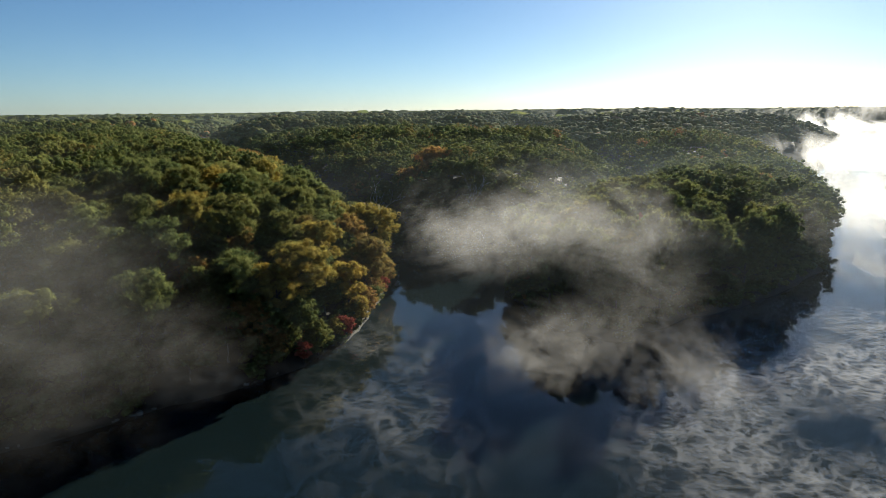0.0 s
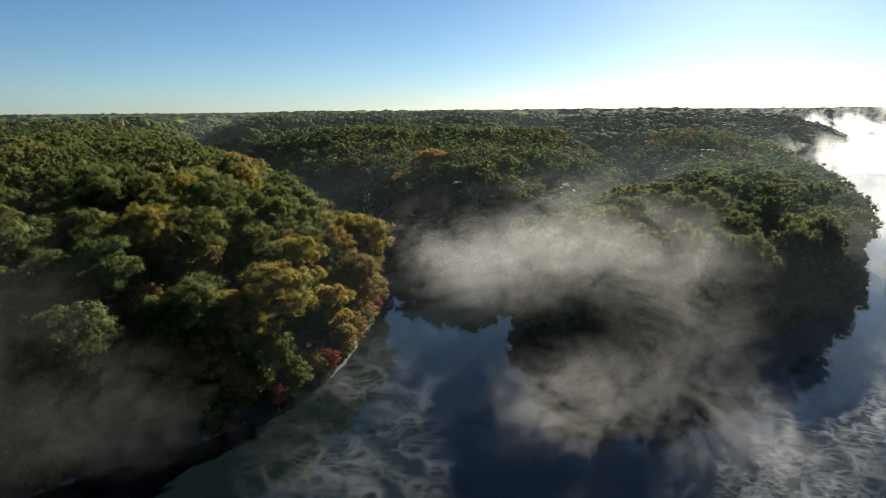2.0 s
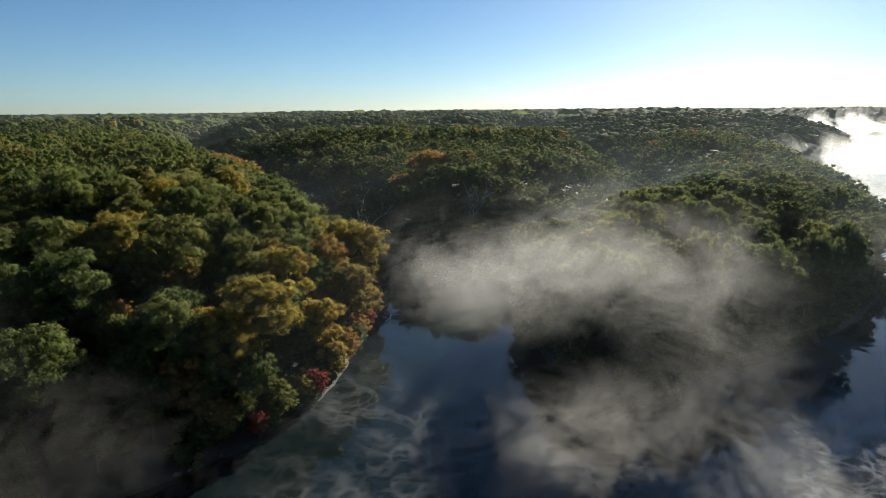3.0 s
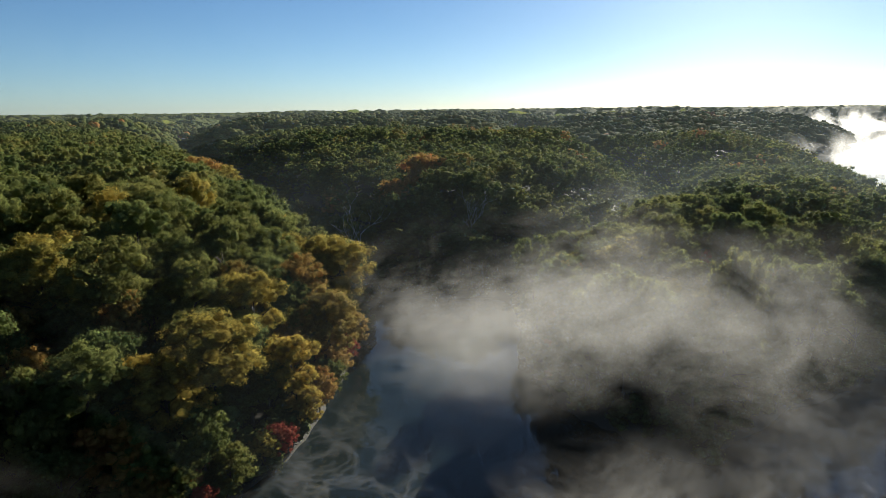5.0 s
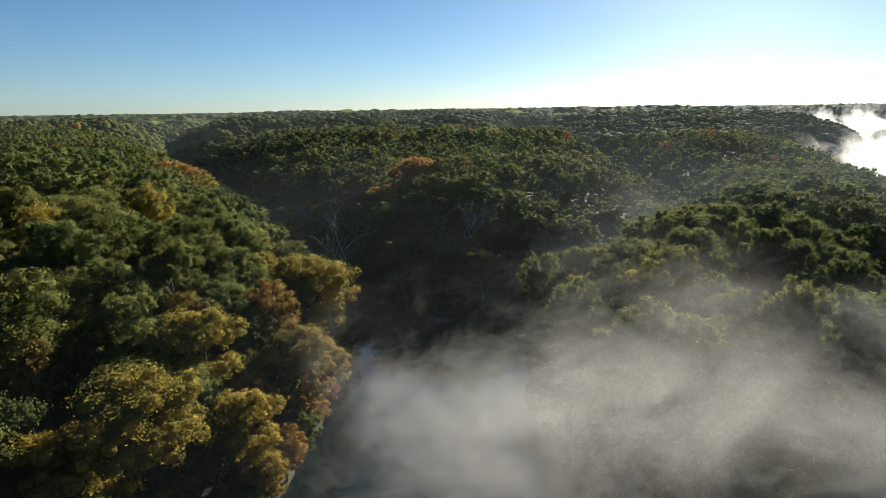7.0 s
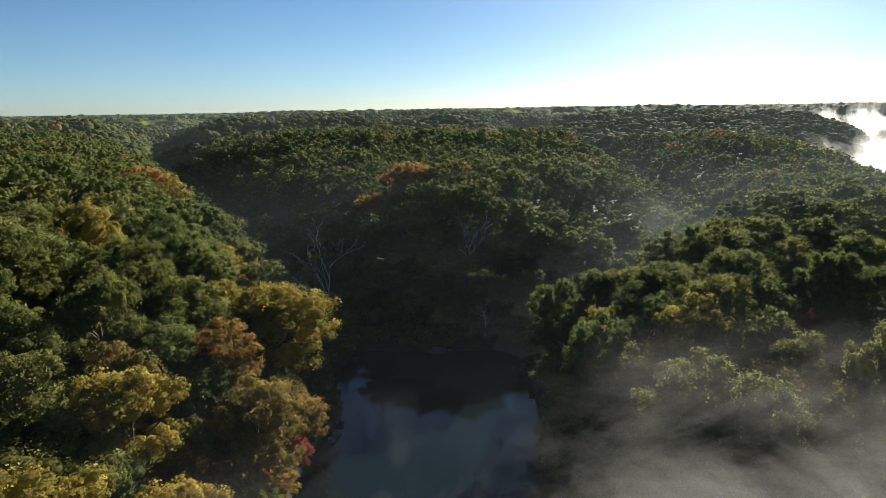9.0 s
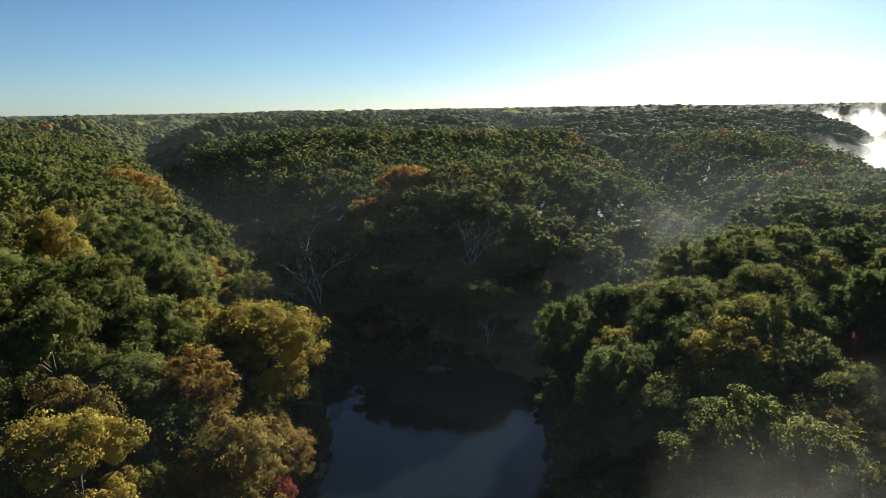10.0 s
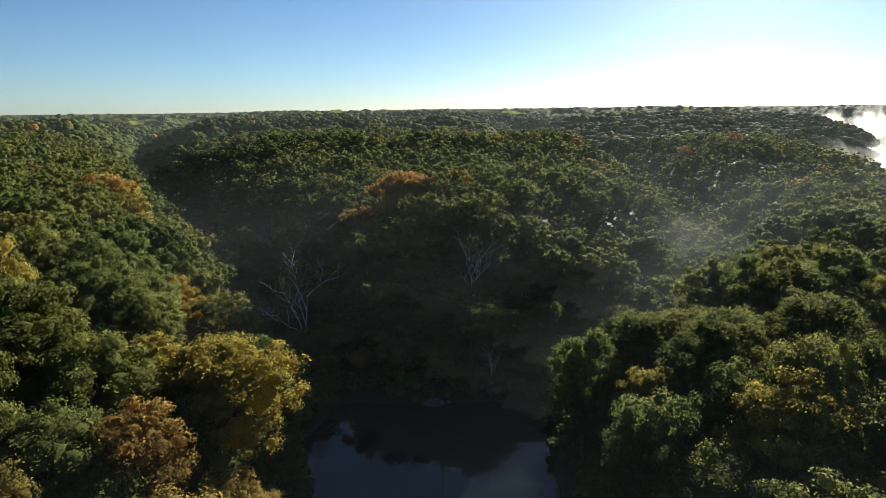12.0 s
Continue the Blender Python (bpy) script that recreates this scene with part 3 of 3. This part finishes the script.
cloud("fog_bank", (660, 980, 20), (320, 260, 40), 80.0, FOG, "bright sunlit fog bank lying over the lake", -24, 6)
cloud("fog_bank", (292, 440, 58), (46, 45, 20), 16.0, FOG, "bright plume of fog rising off the lake", -24, 7)
cloud("fog_bank", (277, 264, 4), (150, 118, 24), 25.0, LOW_FOG, "bright sunlit fog bank lying over the lake", -24, 8)
# Far and valley sheets: hazy air, plus lens glare put in as colour.
cloud("haze", (0, 700, 10), (1500, 580, 190), 130.0, FAR_GLARE_HAZE, "faint bluish sheets over the wooded hills for hazy air and lens glare", 0, 10, 0.0)
cloud("haze", (170, 245, 4), (330, 90, 54), 13.0, VALLEY_GLARE_HAZE, "faint bluish sheets over the wooded hills for hazy air and lens glare", 0, 12, 0.0)


def veil(at, radii, turn, mat):
    """Low steam: three wavy level sheets close over the water."""
    rings, sides = np.linspace(0.04, 1, 22), np.arange(48) * 2 * np.pi / 47
    A, R = np.meshgrid(sides, rings)
    verts, faces = [], []
    for n in range(3):
        verts.append(np.stack([R * np.cos(A), R * np.sin(A), 0.1 * n + 0.03 * np.sin(9 * R * np.cos(A) + n) * np.cos(8 * R * np.sin(A))], -1).reshape(-1, 3))
        faces.append(grid_faces(48, 22) + n * 48 * 22)
    ob = new("surface_mist", sheet("surface_mist", np.concatenate(verts), np.concatenate(faces), mat, True))
    ob.matrix_world = pose(*at, 0.6, 0, 0, turn) @ Matrix.Diagonal((*radii, 8, 1))
    return tagged(ob, "low wisps of steam curling off the lake water", "mist", kind="stuff")


veil((-15, 108), (22, 50), 14, LACE_MIST)
veil((98, 88), (80, 85), -30, SURFACE_MIST)


# ---- shore stones, bare trees, masts ----
def make_stone(seed):
    """A weathered ledge block: a squashed, chipped ball with a flattish top."""
    local = np.random.default_rng(seed)
    v, f = BALL_V, BALL_F
    mids, faces, seen = [tuple(p) for p in v], [], {}

    def mid(a, b):
        key = (min(a, b), max(a, b))
        if key not in seen:
            p = (np.array(mids[a]) + np.array(mids[b])) / 2
            mids.append(tuple(p / np.linalg.norm(p)))
            seen[key] = len(mids) - 1
        return seen[key]

    for a, b, c in f:
        ab, bc, ca = mid(a, b), mid(b, c), mid(c, a)
        faces += [(a, ab, ca), (ab, b, bc), (ca, bc, c), (ab, bc, ca)]
    p = np.sign(mids) * np.abs(mids) ** 0.65 * local.uniform(0.8, 1.15, (len(mids), 1))
    return sheet("stone", p, np.array(faces), STONE, False)


STONES = [make_stone(s) for s in range(60, 66)]


def stone_at(x, y, z, size, turn, label):
    ob = new("shore_rock", STONES[int(rng.integers(6))])
    ob.matrix_world = pose(x, y, z, rng.uniform(-6, 6), rng.uniform(-6, 6), turn) @ Matrix.Diagonal((*size, 1))
    return tagged(ob, label, "rock", "stones along the shore")


# The pale ledge under the wooded point, and a few blocks at the head of the cove.
line = [(-76, 80.5), (-57.5, 93), (-45, 103), (-34.5, 115), (-29.5, 127), (-26, 143), (-24.5, 158)]
for (ax, ay), (bx2, by2) in zip(line, line[1:]):
    run = math.hypot(bx2 - ax, by2 - ay)
    for k in range(int(run / 1.15)):
        f = (k + rng.random()) * 1.15 / run
        long = rng.uniform(0.25, 0.8)
        x, y = ax + (bx2 - ax) * f + rng.normal(0, 0.5), ay + (by2 - ay) * f + rng.normal(0, 0.5)
        inland = float(shore_distance(np.array([x]), np.array([y]))[0])
        step = (bx2 - ax) / run, (by2 - ay) / run
        x, y = x + step[1] * (inland - 0.5), y - step[0] * (inland - 0.5)
        stone_at(x, y, 0.15, (long, rng.uniform(0.25, 0.6), rng.uniform(0.2, 0.5)), math.degrees(math.atan2(step[1], step[0])) + rng.uniform(-20, 20), "pale weathered limestone block at the water's edge")
for x, y, s in ((-5, 212.6, 1.5), (-6.4, 212.9, 0.9), (-3.6, 212.4, 0.8), (-2.2, 213, 0.5), (-20.5, 178, 0.9), (-20.8, 176, 0.7)):
    stone_at(x, y, 0.2, (s, s * 0.8, s * 0.6), 40 * x, "pale limestone boulder at the head of the cove")


def branch(local, root, way, length, girth, depth, pieces):
    points, radii, p, d = [np.array(root)], [girth], np.array(root, float), np.array(way, float)
    for k in range(4):
        d = d + local.normal(0, 0.14, 3) + (0, 0, 0.1)
        d /= np.linalg.norm(d)
        p = p + d * length / 4
        points.append(p)
        radii.append(girth * (1 - 0.2 * (k + 1)))
    pieces.append(tube(points, radii, 5))
    if depth:
        for k in range(3 if depth > 1 else 4):
            at = points[1 + (k + 1) % 4]
            side = local.normal(0, 1, 3)
            side -= side.dot(d) * d
            side = d * 0.9 + side / np.linalg.norm(side) * 0.75
            branch(local, at, side / np.linalg.norm(side), length * local.uniform(0.5, 0.72), girth * 0.5, depth - 1, pieces)


def bare_tree(x, y, height, seed, label, leafy, lean=(0, 0)):
    """A pale sycamore: forked white stems, thin twigs and a few tufts of leaves left."""
    local = np.random.default_rng(seed)
    base = float(ground_height(np.array([x]), np.array([y]))[0])
    tree = tagged(new("sycamore_tree"), label, "tree")
    tree.location = (x, y, base)
    for k in range(2):
        pieces = []
        branch(local, (0.4 * k, 0, -0.5), (0.12 - 0.3 * k + lean[0], lean[1], 1), height * (0.62 - 0.12 * k), height * 0.014, 3, pieces)
        v, f = joined(pieces)
        part("trunk", sheet("trunk", v, f, PALE_BARK, True), tree)
    if leafy:
        v, f, soft = crown_arrays(local, height * 0.2, height * 0.3, 8, 4, 40, 0.3)
        f = f[8 * 20 + 32 * 20:]
        part("crown", sheet("crown", v + (0, 0, height * 0.72), f[local.random(len(f)) < leafy], LEAVES["olive"], True, None, soft), tree, "sparse yellow-green leaves")
    return tree


bare_tree(-33, 231.5, 21, 71, "white-barked sycamore nearly bare of leaves", 0.5)
bare_tree(5.5, 216.5, 8, 72, "small dead white tree standing at the shore", 0.0, (0.25, -0.2))
bare_tree(3, 234, 15, 74, "pale bare-stemmed tree on the shaded slope", 0.3)


def lattice_mast(x, y, top):
    base = 20.0
    mast = tagged(new("radio_mast"), "slender steel lattice mast on the far horizon", "mast")
    mast.location = (x, y, base)
    high = top - base
    for n in range(3):
        a = n * 2.094
        v, f = tube([(1.6 * math.cos(a), 1.6 * math.sin(a), 0), (0.5 * math.cos(a), 0.5 * math.sin(a), high)], [0.35, 0.25], 5)
        part("leg", sheet("leg", v, f, STEEL), mast)
    for k in range(12):
        w0, w1 = 1.6 - 1.1 * k / 12, 1.6 - 1.1 * (k + 1) / 12
        a, b = k * 2.094, (k + 1) * 2.094
        v, f = tube([(w0 * math.cos(a), w0 * math.sin(a), high * k / 12), (w1 * math.cos(b), w1 * math.sin(b), high * (k + 1) / 12)], [0.2, 0.2], 4)
        part("brace", sheet("brace", v, f, STEEL), mast)


def water_tower(x, y, top):
    base = 20.0
    tower = tagged(new("water_tower"), "small pale water tower above the far treeline", "tower")
    tower.location = (x, y, base)
    high = top - base
    v, f = tube([(0, 0, 0), (0, 0, high - 5)], [1.1, 0.9], 8)
    part("column", sheet("column", v, f, STEEL), tower)
    profile = [(0.9, -6), (2.6, -4.6), (3.6, -3), (3.4, -1.4), (2.0, -0.3), (0.1, 0)]
    v, f = tube([(0, 0, high + z) for _, z in profile], [r for r, _ in profile], 12)
    part("tank", sheet("tank", v, f, STEEL, True), tower)


lattice_mast(394, 3390, 82)
water_tower(-261, 3390, 58)

# Brush along the water's edge.
bx3, by3 = scatter(2.0, -110, 150, 60, 300)
edge = shore_distance(bx3, by3)
keep = (edge > 0.0) & (edge < 4.0) & in_view(bx3, by3, 30) & (np.hypot(bx3 + 47, by3 - 101) > 9)
brush = [crown_arrays(np.random.default_rng(s), 1.7, 1.6, 6, 0, 22, 0.18, 0.5) for s in (51, 52, 53)]
woods("shore_brush", bx3[keep], by3[keep], (0.6, 1.4), (0.7, 1.6), brush, FOREST_LEAVES, "tangled green brush along the water's edge")
ux, uy = scatter(4.4, -120, 150, 60, 262)
edge = shore_distance(ux, uy)
keep = (edge > 3.5) & (edge < 62) & in_view(ux, uy, 20)
woods("undergrowth", ux[keep], uy[keep], (1.3, 2.5), (1.0, 4.6), brush, FOREST_LEAVES, "green saplings and undergrowth beneath the oaks")
